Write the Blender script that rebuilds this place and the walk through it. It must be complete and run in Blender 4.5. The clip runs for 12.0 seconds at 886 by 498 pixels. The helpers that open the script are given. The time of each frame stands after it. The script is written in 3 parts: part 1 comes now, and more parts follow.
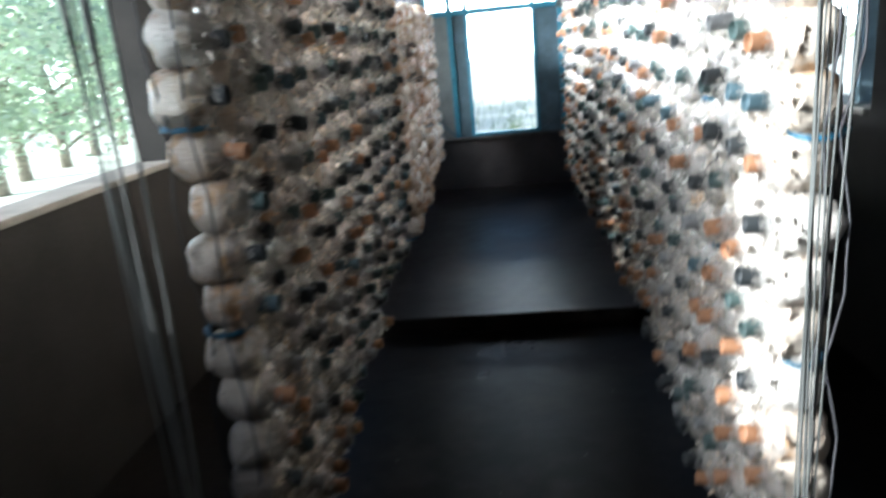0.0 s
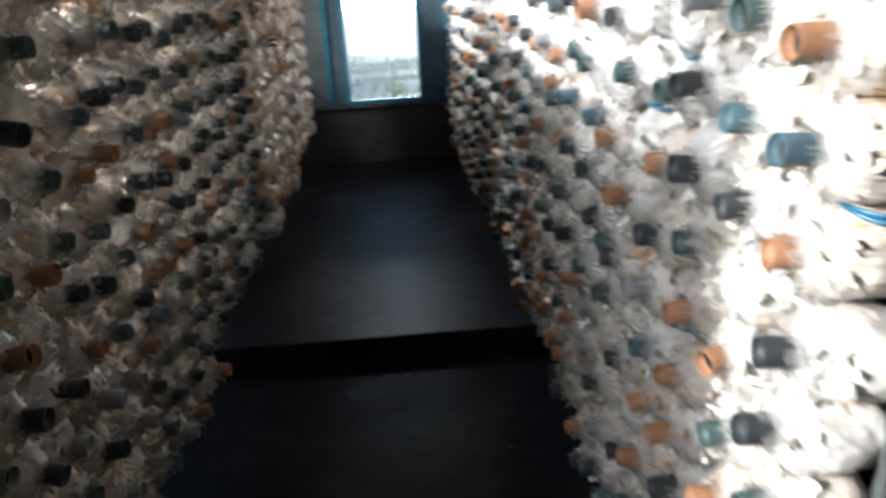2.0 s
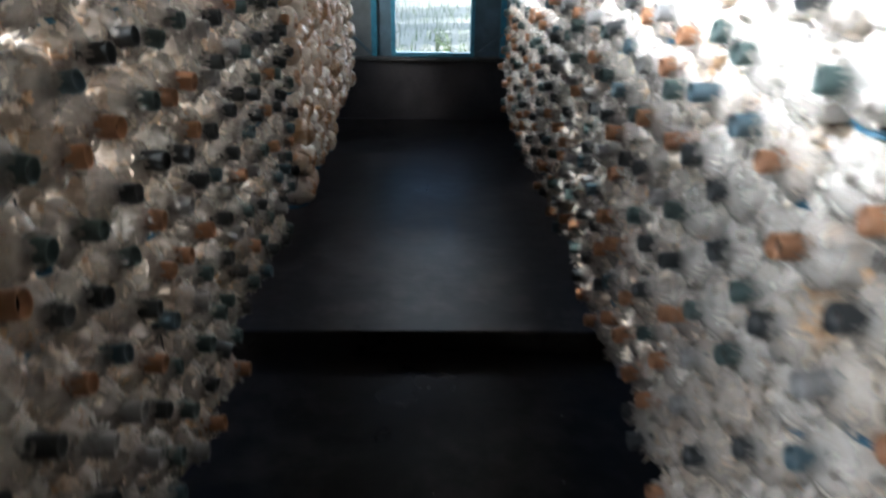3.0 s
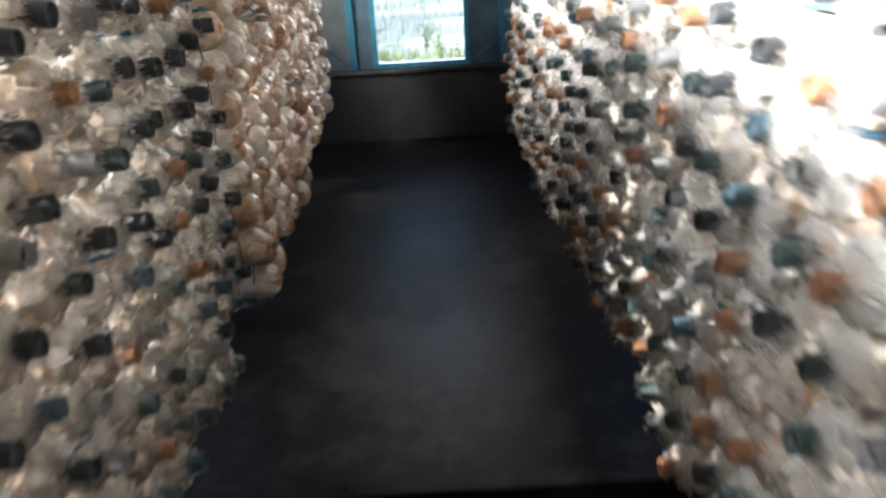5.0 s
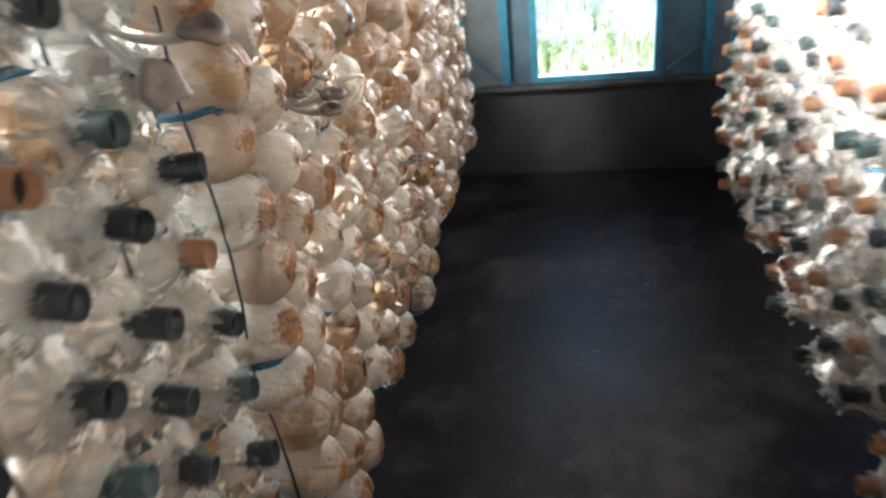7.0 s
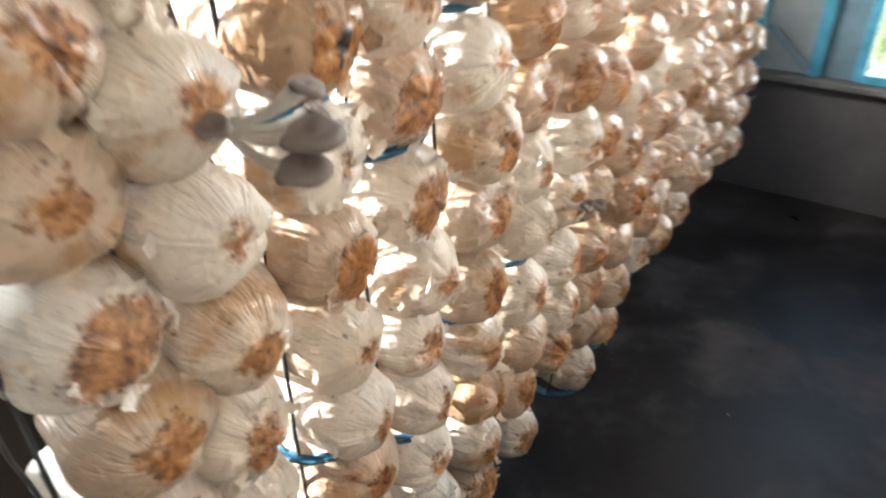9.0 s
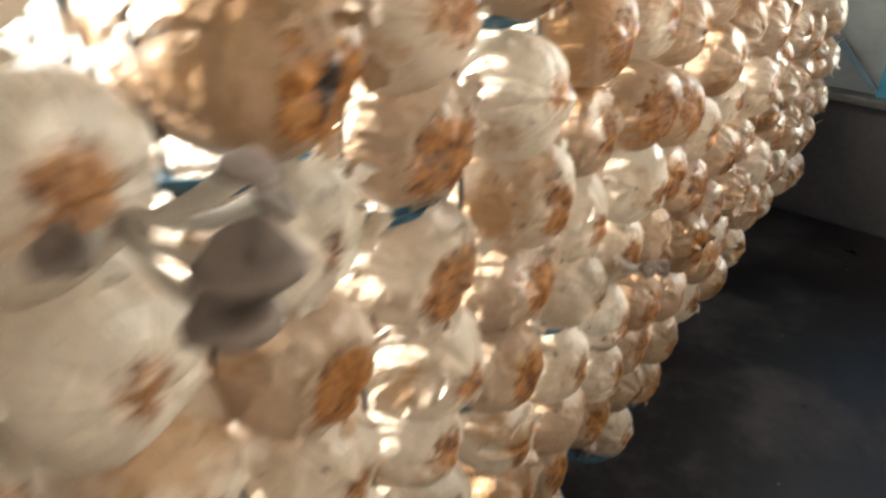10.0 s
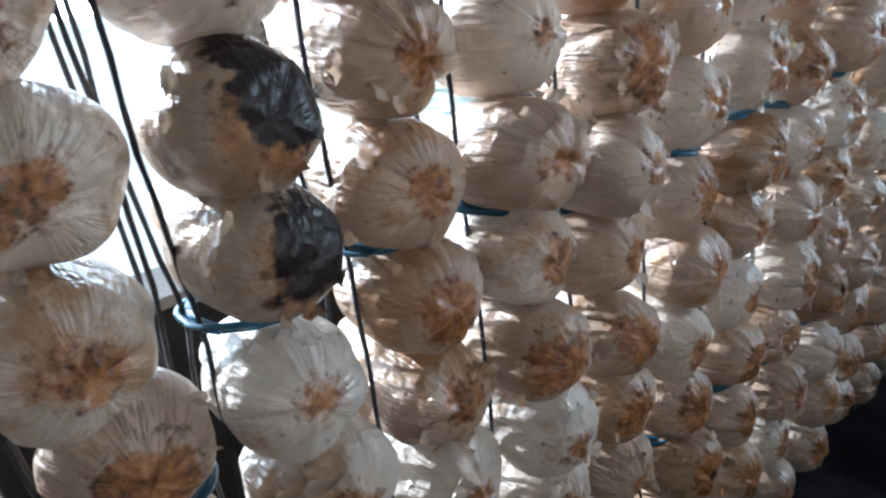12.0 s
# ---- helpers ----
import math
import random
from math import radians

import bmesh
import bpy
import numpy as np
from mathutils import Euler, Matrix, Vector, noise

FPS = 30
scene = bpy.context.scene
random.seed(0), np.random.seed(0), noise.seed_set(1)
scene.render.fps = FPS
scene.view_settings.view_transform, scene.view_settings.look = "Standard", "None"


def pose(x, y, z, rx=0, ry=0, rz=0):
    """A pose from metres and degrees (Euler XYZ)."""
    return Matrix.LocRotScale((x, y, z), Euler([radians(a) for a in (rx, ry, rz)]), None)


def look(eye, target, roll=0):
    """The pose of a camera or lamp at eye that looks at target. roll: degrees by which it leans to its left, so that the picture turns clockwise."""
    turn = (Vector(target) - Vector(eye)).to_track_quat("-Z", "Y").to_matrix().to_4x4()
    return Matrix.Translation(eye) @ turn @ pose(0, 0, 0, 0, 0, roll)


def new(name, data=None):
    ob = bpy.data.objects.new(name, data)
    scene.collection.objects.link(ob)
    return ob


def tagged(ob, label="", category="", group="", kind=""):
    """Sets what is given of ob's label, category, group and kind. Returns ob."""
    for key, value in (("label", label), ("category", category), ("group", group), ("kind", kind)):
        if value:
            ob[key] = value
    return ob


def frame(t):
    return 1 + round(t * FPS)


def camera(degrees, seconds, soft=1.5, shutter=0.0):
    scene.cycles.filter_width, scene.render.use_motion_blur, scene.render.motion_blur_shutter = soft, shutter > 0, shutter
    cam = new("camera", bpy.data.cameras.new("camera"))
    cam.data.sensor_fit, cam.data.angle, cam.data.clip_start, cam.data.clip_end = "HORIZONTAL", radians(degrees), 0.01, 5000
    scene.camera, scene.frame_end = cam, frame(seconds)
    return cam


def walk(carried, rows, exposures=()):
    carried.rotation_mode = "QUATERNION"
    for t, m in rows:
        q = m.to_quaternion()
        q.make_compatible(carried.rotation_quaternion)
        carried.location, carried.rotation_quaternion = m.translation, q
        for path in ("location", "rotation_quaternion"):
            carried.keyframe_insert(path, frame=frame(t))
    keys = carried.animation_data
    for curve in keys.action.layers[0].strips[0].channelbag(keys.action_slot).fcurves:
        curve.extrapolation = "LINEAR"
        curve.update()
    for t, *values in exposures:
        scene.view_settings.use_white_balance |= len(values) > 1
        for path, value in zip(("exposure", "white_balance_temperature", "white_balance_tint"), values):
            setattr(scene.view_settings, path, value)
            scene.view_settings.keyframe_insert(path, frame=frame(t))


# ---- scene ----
cam = camera(65.2, 12.0, soft=2.4, shutter=0.8)
PATH = [
    (0, (-0.015, 0.49, 1.492), (-0.178, 1.98, 1.058), -5.5),
    (0.5, (-0.057, 0.734, 1.511), (-0.061, 2.245, 1.123), -0.8),
    (1, (-0.116, 0.93, 1.516), (0.041, 2.391, 0.994), -0.2),
    (1.5, (-0.049, 1.062, 1.516), (0.164, 2.505, 0.963), -3.0),
    (2, (0.044, 1.26, 1.516), (0.129, 2.72, 0.973), -3.0),
    (2.5, (0.061, 1.409, 1.503), (0.009, 2.842, 0.892), -2.9),
    (3, (-0.058, 1.68, 1.524), (-0.026, 3.101, 0.881), 0.9),
    (3.2, (-0.083, 1.757, 1.551), (-0.081, 3.195, 0.945), -0.8),
    (4.8, (0.006, 2.476, 1.581), (-0.018, 3.884, 0.91), -5.4),
    (5, (-0.04, 2.627, 1.586), (-0.016, 4.03, 0.906), -3.0),
    (5.5, (-0.172, 2.943, 1.623), (-0.098, 4.354, 0.963), -1.1),
    (6, (-0.164, 3.276, 1.612), (-0.154, 4.715, 1.012), -3.2),
    (6.5, (-0.073, 3.547, 1.672), (-0.344, 4.962, 1.073), -7.4),
    (7, (-0.109, 3.861, 1.636), (-0.421, 5.209, 0.915), -6.9),
    (7.5, (-0.202, 4.134, 1.688), (-0.566, 5.445, 0.925), -5.9),
    (7.7, (-0.223, 4.202, 1.7), (-0.597, 5.511, 0.938), -6.0),
    (9.3, (-0.183, 4.742, 1.482), (-1.015, 5.771, 0.657), -0.3),
    (9.5, (-0.227, 4.755, 1.466), (-1.079, 5.786, 0.664), 0.6),
    (10, (-0.329, 4.888, 1.492), (-1.129, 5.931, 0.653), -0.0),
    (10.5, (-0.278, 5.057, 1.518), (-1.158, 6.105, 0.77), -0.7),
    (11, (-0.179, 5.207, 1.575), (-1.227, 6.154, 0.913), -4.7),
    (11.5, (-0.158, 5.247, 1.596), (-1.3, 6.125, 0.996), -6.2),
    (12, (-0.15, 5.274, 1.601), (-1.303, 6.127, 0.989), -7.4),
]
EXPOSURES = [(0.0, 1.5, 5600, 6), (0.5, 1.3, 5650, 7), (1.0, 1.12, 5750, 8), (1.5, 1.1, 5800, 9), (2.0, 1.02, 5800, 9), (2.5, 1.2, 5800, 9), (3.2, 1.3, 5800, 9), (4.8, 1.8, 6050, 10), (5.5, 2.2, 6100, 10), (6.0, 1.9, 6000, 10), (6.5, 1.7, 6000, 10), (7.0, 2.45, 6050, 9), (7.5, 2.95, 5950, 9), (9.3, 2.8, 6500, 9), (10.0, 2.5, 7100, 9), (10.5, 2.3, 6700, 9), (11.0, 1.9, 5500, 8), (11.4, 1.6, 5250, 8), (12.0, 1.2, 5100, 7)]
walk(cam, [(t, look(eye, target, roll)) for t, eye, target, roll in PATH], EXPOSURES)

# ---- light ----
SUN_FROM = Vector((-0.88, -0.32, 0.34)).normalized()
world = bpy.data.worlds.new("daylight")
scene.world = world
world.use_nodes = True
_nt = world.node_tree
_sky = _nt.nodes.new("ShaderNodeTexSky")
_sky.sky_type = "NISHITA"
_sky.sun_disc = False
_sky.sun_elevation = math.asin(SUN_FROM.z)
_sky.sun_rotation = math.atan2(SUN_FROM.x, SUN_FROM.y)
_nt.links.new(_sky.outputs[0], _nt.nodes["Background"].inputs[0])
_nt.nodes["Background"].inputs[1].default_value = 0.08

sun = new("sun", bpy.data.lights.new("sun", "SUN"))
sun.data.energy, sun.data.angle, sun.data.color = 4.6, radians(0.6), (1.0, 0.95, 0.87)
sun.matrix_world = look(SUN_FROM * 20, (0, 0, 0))


def window_lamp(eye, target, wide, high, watts, color, spread):
    """Daylight that enters through the upper part of a window's opening."""
    lamp = new("window_light", bpy.data.lights.new("window_light", "AREA"))
    lamp.data.shape, lamp.data.size, lamp.data.size_y = "RECTANGLE", wide, high
    lamp.data.energy, lamp.data.color, lamp.data.spread = watts, color, radians(spread)
    lamp.matrix_world = look(eye, target)
    return lamp


LX, RX, YB, YE = -1.75, 1.55, -1.6, 7.925      # inner faces of the side, back and end walls
ROOF, LOW, STEP = 2.75, -0.10, 4.2
DAY = (1.0, 0.985, 0.96)
window_lamp((LX - 0.05, 0.75, 2.35), (0.5, 1.7, 1.1), 0.8, 0.3, 4.5, DAY, 60)
window_lamp((LX - 0.05, 3.17, 2.42), (0.5, 3.6, 1.25), 1.4, 0.2, 42, DAY, 60)
window_lamp((LX - 0.05, 5.7, 2.42), (0.5, 6.5, 1.2), 1.6, 0.2, 30, DAY, 60)
window_lamp((RX + 0.05, 6.4, 2.35), (0.3, 6.2, 1.7), 2.0, 0.3, 0.8, DAY, 70)
window_lamp((-0.05, YE + 0.26, 2.15), (0.2, 6.0, 1.5), 1.0, 0.4, 0.9, (0.98, 0.985, 1.0), 140)


# ---- materials ----
def mat(name):
    m = bpy.data.materials.new(name)
    m.use_nodes = True
    nt = m.node_tree
    return m, nt, nt.nodes["Principled BSDF"], nt.nodes["Material Output"]


def N(nt, kind, **kw):
    n = nt.nodes.new(kind)
    for key, v in kw.items():
        n.inputs[key].default_value = v
    return n


def mth(nt, op, a, b=None, clamp=False):
    n = nt.nodes.new("ShaderNodeMath")
    n.operation, n.use_clamp = op, clamp
    for i, v in enumerate((a, b)):
        if v is None:
            continue
        if isinstance(v, (int, float)):
            n.inputs[i].default_value = v
        else:
            nt.links.new(v, n.inputs[i])
    return n.outputs[0]


def ramp(nt, fac, stops):
    n = nt.nodes.new("ShaderNodeValToRGB")
    el = n.color_ramp.elements
    while len(el) < len(stops):
        el.new(0.5)
    for e, (p, c) in zip(el, stops):
        e.position, e.color = p, (*c, 1)
    nt.links.new(fac, n.inputs[0])
    return n.outputs[0]


def mix(nt, fac, a, b):
    n = nt.nodes.new("ShaderNodeMix")
    n.data_type = "RGBA"
    for sock, v in ((n.inputs[0], fac), (n.inputs[6], a), (n.inputs[7], b)):
        if isinstance(v, (int, float)):
            sock.default_value = v
        elif isinstance(v, tuple):
            sock.default_value = (*v, 1)
        else:
            nt.links.new(v, sock)
    return n.outputs[2]


def noise_of(nt, vec, scale, detail=4.0, rough=0.55, w=None):
    n = N(nt, "ShaderNodeTexNoise", Scale=scale, Detail=detail, Roughness=rough)
    if w is not None:
        n.noise_dimensions = "4D"
        nt.links.new(w, n.inputs["W"])
    if vec is not None:
        nt.links.new(vec, n.inputs["Vector"])
    return n.outputs[0]


def bump(nt, height, strength, dist, bsdf, under=None):
    b = N(nt, "ShaderNodeBump", Strength=strength, Distance=dist)
    nt.links.new(height, b.inputs["Height"])
    if under is not None:
        nt.links.new(under, b.inputs["Normal"])
    if bsdf is not None:
        nt.links.new(b.outputs[0], bsdf.inputs["Normal"])
    return b.outputs[0]


def rough_surface(name, dark, light, scale, rough, relief=0.3, fine=60.0):
    """Plaster, concrete, wood and the like: two scales of stain and a fine grain."""
    m, nt, p, _ = mat(name)
    co = nt.nodes.new("ShaderNodeTexCoord").outputs["Object"]
    big = noise_of(nt, co, scale, 5.0, 0.6)
    small = noise_of(nt, co, fine, 3.0, 0.6)
    both = mth(nt, "ADD", mth(nt, "MULTIPLY", big, 0.75), mth(nt, "MULTIPLY", small, 0.25))
    nt.links.new(ramp(nt, both, ((0.32, dark), (0.68, light))), p.inputs["Base Color"])
    nt.links.new(mth(nt, "ADD", mth(nt, "MULTIPLY", big, 0.3), rough - 0.15), p.inputs["Roughness"])
    p.inputs["Specular IOR Level"].default_value = 0.2
    bump(nt, both, relief, 0.01, p)
    return m


def bag_material(name, stain, tint, mould=0.0, thinness=0.26, pale=0.2, spot=(0.017, 0.014)):
    """Wrinkled clear film over a white, partly browned growing block. The block's axis is local x, its end at x = 0."""
    m, nt, p, out = mat(name)
    co = nt.nodes.new("ShaderNodeTexCoord").outputs["Object"]
    rnd = nt.nodes.new("ShaderNodeObjectInfo").outputs["Random"]
    w = mth(nt, "MULTIPLY", rnd, 40.0)
    sep = nt.nodes.new("ShaderNodeSeparateXYZ")
    nt.links.new(co, sep.inputs[0])
    x, y, z = sep.outputs
    rad = mth(nt, "SQRT", mth(nt, "ADD", mth(nt, "MULTIPLY", y, y), mth(nt, "MULTIPLY", z, z)))
    ang = mth(nt, "ARCTAN2", y, z)
    # radial folds in the film
    vec = nt.nodes.new("ShaderNodeCombineXYZ")
    nt.links.new(mth(nt, "MULTIPLY", ang, 3.4), vec.inputs[0])
    nt.links.new(mth(nt, "MULTIPLY", x, 9.0), vec.inputs[1])
    nt.links.new(mth(nt, "MULTIPLY", rad, 14.0), vec.inputs[2])
    folds = noise_of(nt, vec.outputs[0], 1.7, 2.5, 0.5, w)
    crumple = noise_of(nt, co, 34.0, 4.0, 0.62, w)
    fine = noise_of(nt, co, 130.0, 3.0, 0.6, w)
    blotch = noise_of(nt, co, 15.0, 5.0, 0.62, w)
    # white to cream block
    base = ramp(nt, blotch, ((0.30, tuple(0.80 * c for c in tint)), (0.62, tint)))
    base = mix(nt, mth(nt, "MULTIPLY", crumple, 0.1 if mould else 0.4), base, (0.80, 0.77, 0.72))
    tone = mth(nt, "FRACT", mth(nt, "MULTIPLY", rnd, 7.31))
    base = mix(nt, mth(nt, "MULTIPLY", mth(nt, "MULTIPLY", tone, tone), pale), base, (0.74, 0.70, 0.64))
    # browned middle of the end face and patches on the flanks
    reach = mth(nt, "ADD", 0.021, mth(nt, "MULTIPLY", rnd, 0.026))
    edge = mth(nt, "ADD", rad, mth(nt, "MULTIPLY", mth(nt, "SUBTRACT", blotch, 0.5), 0.10))
    edge = mth(nt, "ADD", edge, mth(nt, "MULTIPLY", mth(nt, "SUBTRACT", fine, 0.5), 0.035))
    face = mth(nt, "MULTIPLY", mth(nt, "SUBTRACT", reach, edge), 70.0, True)
    front = mth(nt, "MULTIPLY", mth(nt, "ADD", x, 0.05), 40.0, True)
    face = mth(nt, "MULTIPLY", mth(nt, "MULTIPLY", face, front), stain, True)
    side = mth(nt, "MULTIPLY", mth(nt, "SUBTRACT", noise_of(nt, co, 9.0, 5.0, 0.65, w), 0.535), 9.0 * stain, True)
    brown = ramp(nt, mth(nt, "ADD", mth(nt, "MULTIPLY", fine, 0.6), mth(nt, "MULTIPLY", crumple, 0.4)),
                 ((0.37, (0.045, 0.018, 0.008)), (0.46, (0.27, 0.10, 0.024)), (0.60, (0.50, 0.225, 0.058))))
    col = mix(nt, mth(nt, "MULTIPLY", side, 0.78), base, (0.42, 0.235, 0.095))
    col = mix(nt, mth(nt, "MULTIPLY", face, 0.9), col, brown)
    specks = mth(nt, "MULTIPLY", mth(nt, "SUBTRACT", noise_of(nt, co, 70.0, 2.0, 0.5, w), 0.67), 12.0, True)
    col = mix(nt, mth(nt, "MULTIPLY", specks, 0.7), col, (0.06, 0.035, 0.02))
    if mould:
        dy, dz = mth(nt, "SUBTRACT", y, spot[0]), mth(nt, "SUBTRACT", z, spot[1])
        away = mth(nt, "SQRT", mth(nt, "ADD", mth(nt, "MULTIPLY", dy, dy), mth(nt, "MULTIPLY", mth(nt, "MULTIPLY", dz, dz), 0.6)))
        ragged = mth(nt, "ADD", away, mth(nt, "MULTIPLY", mth(nt, "SUBTRACT", noise_of(nt, co, 22.0, 6.0, 0.66, w), 0.5), 0.12))
        patch = mth(nt, "MULTIPLY", mth(nt, "SUBTRACT", 0.036 * mould, ragged), 110.0, True)
        patch = mth(nt, "MULTIPLY", patch, mth(nt, "MULTIPLY", mth(nt, "ADD", x, 0.10), 40.0, True))
        col = mix(nt, mth(nt, "MULTIPLY", side, 0.7), col, (0.34, 0.24, 0.16))
        col = mix(nt, patch, col, (0.030, 0.022, 0.021))
    nt.links.new(col, p.inputs["Base Color"])
    nt.links.new(mth(nt, "ADD", 0.22, mth(nt, "MULTIPLY", crumple, 0.30)), p.inputs["Roughness"])
    p.inputs["Specular IOR Level"].default_value = 0.3 if mould else 0.5
    p.inputs["Coat Weight"].default_value, p.inputs["Coat Roughness"].default_value = 0.1 if mould else 0.36, 0.15

    def crease(value, k):
        return mth(nt, "SUBTRACT", 1.0, mth(nt, "MULTIPLY", mth(nt, "ABSOLUTE", mth(nt, "SUBTRACT", value, 0.5)), k), True)

    # the folds fade out in the browned middle
    outward = mth(nt, "SUBTRACT", mth(nt, "MULTIPLY", rad, 32.0), 0.55, True)
    ridged = mth(nt, "ADD", folds, mth(nt, "MULTIPLY", crease(folds, 6.0), 0.6))
    first = bump(nt, mth(nt, "MULTIPLY", ridged, outward), 0.2 if mould else 0.42, 0.012, None)
    bump(nt, mth(nt, "ADD", crease(noise_of(nt, co, 15.0, 3.0, 0.6, w), 5.0), mth(nt, "ADD", crumple, mth(nt, "MULTIPLY", fine, 0.15))), 0.6, 0.007, p, first)
    bump_coat = nt.nodes["Principled BSDF"].inputs["Normal"].links[0].from_socket
    nt.links.new(bump_coat, p.inputs["Coat Normal"])
    thin = nt.nodes.new("ShaderNodeBsdfTranslucent")
    nt.links.new(col, thin.inputs[0])
    blend = N(nt, "ShaderNodeMixShader", Fac=thinness)
    nt.links.new(p.outputs[0], blend.inputs[1])
    nt.links.new(thin.outputs[0], blend.inputs[2])
    nt.links.new(blend.outputs[0], out.inputs[0])
    return m


def film_material():
    """Thin clear plastic film, clouded by its creases."""
    m, nt, p, out = mat("clouded_film")
    co = nt.nodes.new("ShaderNodeTexCoord").outputs["Object"]
    w = mth(nt, "MULTIPLY", nt.nodes.new("ShaderNodeObjectInfo").outputs["Random"], 40.0)
    n = noise_of(nt, co, 45.0, 4.0, 0.65, w)
    p.inputs["Base Color"].default_value = (0.70, 0.665, 0.62, 1)
    p.inputs["Roughness"].default_value = 0.2
    bump(nt, n, 0.8, 0.006, p)
    thin = nt.nodes.new("ShaderNodeBsdfTranslucent")
    thin.inputs[0].default_value = (0.7, 0.66, 0.61, 1)
    clear = nt.nodes.new("ShaderNodeBsdfTransparent")
    a, b = N(nt, "ShaderNodeMixShader", Fac=0.3), nt.nodes.new("ShaderNodeMixShader")
    nt.links.new(mth(nt, "ADD", 0.25, mth(nt, "MULTIPLY", n, 0.7)), b.inputs[0])
    nt.links.new(p.outputs[0], a.inputs[1])
    nt.links.new(thin.outputs[0], a.inputs[2])
    nt.links.new(a.outputs[0], b.inputs[1])
    nt.links.new(clear.outputs[0], b.inputs[2])
    nt.links.new(b.outputs[0], out.inputs[0])
    return m


def painted(name, color, rough, vary=0.25, scale=25.0, metal=0.0):
    m, nt, p, _ = mat(name)
    co = nt.nodes.new("ShaderNodeTexCoord").outputs["Object"]
    rnd = nt.nodes.new("ShaderNodeObjectInfo").outputs["Random"]
    n = noise_of(nt, co, scale, 5.0, 0.6, mth(nt, "MULTIPLY", rnd, 20.0))
    lo, hi = tuple(c * (1 - vary) for c in color), tuple(min(1, c * (1 + vary)) for c in color)
    nt.links.new(ramp(nt, n, ((0.3, lo), (0.7, hi))), p.inputs["Base Color"])
    nt.links.new(mth(nt, "ADD", rough - 0.1, mth(nt, "MULTIPLY", n, 0.2)), p.inputs["Roughness"])
    p.inputs["Metallic"].default_value = metal
    bump(nt, n, 0.25, 0.004, p)
    return m


def floor_material(name, tones, gloss):
    """Trowelled cement, worn smooth in the middle, with pale scuffs and grit. tones: dark, common and pale grey."""
    m, nt, p, _ = mat(name)
    co = nt.nodes.new("ShaderNodeTexCoord").outputs["Object"]
    big = noise_of(nt, co, 1.4, 6.0, 0.62)
    mid = noise_of(nt, co, 6.0, 5.0, 0.6)
    grit = noise_of(nt, co, 150.0, 2.0, 0.5)
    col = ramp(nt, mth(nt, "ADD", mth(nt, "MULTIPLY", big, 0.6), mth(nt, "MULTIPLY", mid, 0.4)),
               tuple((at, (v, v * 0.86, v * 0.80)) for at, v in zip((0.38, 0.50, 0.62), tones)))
    spots = mth(nt, "MULTIPLY", mth(nt, "SUBTRACT", noise_of(nt, co, 22.0, 2.0, 0.4), 0.70), 14.0, True)
    col = mix(nt, mth(nt, "MULTIPLY", spots, 0.7), col, (0.012, 0.010, 0.010))
    nt.links.new(col, p.inputs["Base Color"])
    nt.links.new(mth(nt, "ADD", 0.0, mth(nt, "MULTIPLY", mth(nt, "ADD", mid, big), 0.38)), p.inputs["Roughness"])
    p.inputs["Specular IOR Level"].default_value = gloss
    p.inputs["Specular Tint"].default_value = (1.0, 0.88, 0.82, 1)
    bump(nt, mth(nt, "ADD", mth(nt, "MULTIPLY", mid, 1.0), mth(nt, "MULTIPLY", grit, 0.22)), 0.5, 0.008, p)
    return m


# darker and duller below the step, lighter and glossier on the raised slab
M_FLOOR_LOW = floor_material("darker_cement", (0.004, 0.008, 0.026), 0.12)
M_FLOOR = floor_material("lighter_cement", (0.008, 0.019, 0.070), 0.32)
# one plaster, shade put into the colour: darker copy for south and side walls
M_WALL = rough_surface("plaster_darkened", (0.014, 0.013, 0.012), (0.036, 0.033, 0.030), 2.2, 0.85)
# lighter copy for the end wall, in place of bounced light
M_WALL_LIT = rough_surface("plaster_lightened", (0.042, 0.038, 0.037), (0.092, 0.083, 0.080), 2.6, 0.85)
M_SILL = rough_surface("worn_cement_sill", (0.16, 0.15, 0.135), (0.30, 0.28, 0.25), 5.0, 0.8)
M_LEDGE = rough_surface("chipped_grey_cement", (0.05, 0.048, 0.045), (0.13, 0.125, 0.115), 7.0, 0.8, 0.6)
M_CEIL = rough_surface("smoky_boards", (0.03, 0.025, 0.021), (0.07, 0.058, 0.046), 3.0, 0.85)
M_BLUE = painted("blue_gloss_paint", (0.065, 0.26, 0.36), 0.40, 0.3, 18.0)
M_PANEL = painted("grey_blue_board", (0.115, 0.17, 0.20), 0.50, 0.3, 9.0)
M_PALE = painted("pale_weathered_board", (0.24, 0.25, 0.24), 0.45, 0.25, 6.0)
M_BAG = bag_material("film_over_white_block", 0.7, (0.60, 0.56, 0.505), 0.0, 0.06)
M_BAG_C = bag_material("film_over_cream_block", 1.2, (0.56, 0.465, 0.36), 0.0, 0.06)
M_BAG_D = bag_material("film_over_tan_block", 1.6, (0.44, 0.33, 0.235), 0.0, 0.06)
M_BAG_B = bag_material("film_over_browned_block", 1.25, (0.63, 0.515, 0.40), thinness=0.22, pale=0.6)
M_BAG_E = bag_material("film_over_tanned_block", 1.9, (0.46, 0.29, 0.16), thinness=0.2, pale=0.2)
M_MOULD = bag_material("film_over_mouldy_block", 0.8, (0.40, 0.29, 0.195), 1.25, thinness=0.12, pale=0.0)
M_ROT = bag_material("film_over_rotten_block", 2.2, (0.37, 0.225, 0.125), 0.42, thinness=0.12, pale=0.0, spot=(0.004, 0.006))
M_FILM = film_material()
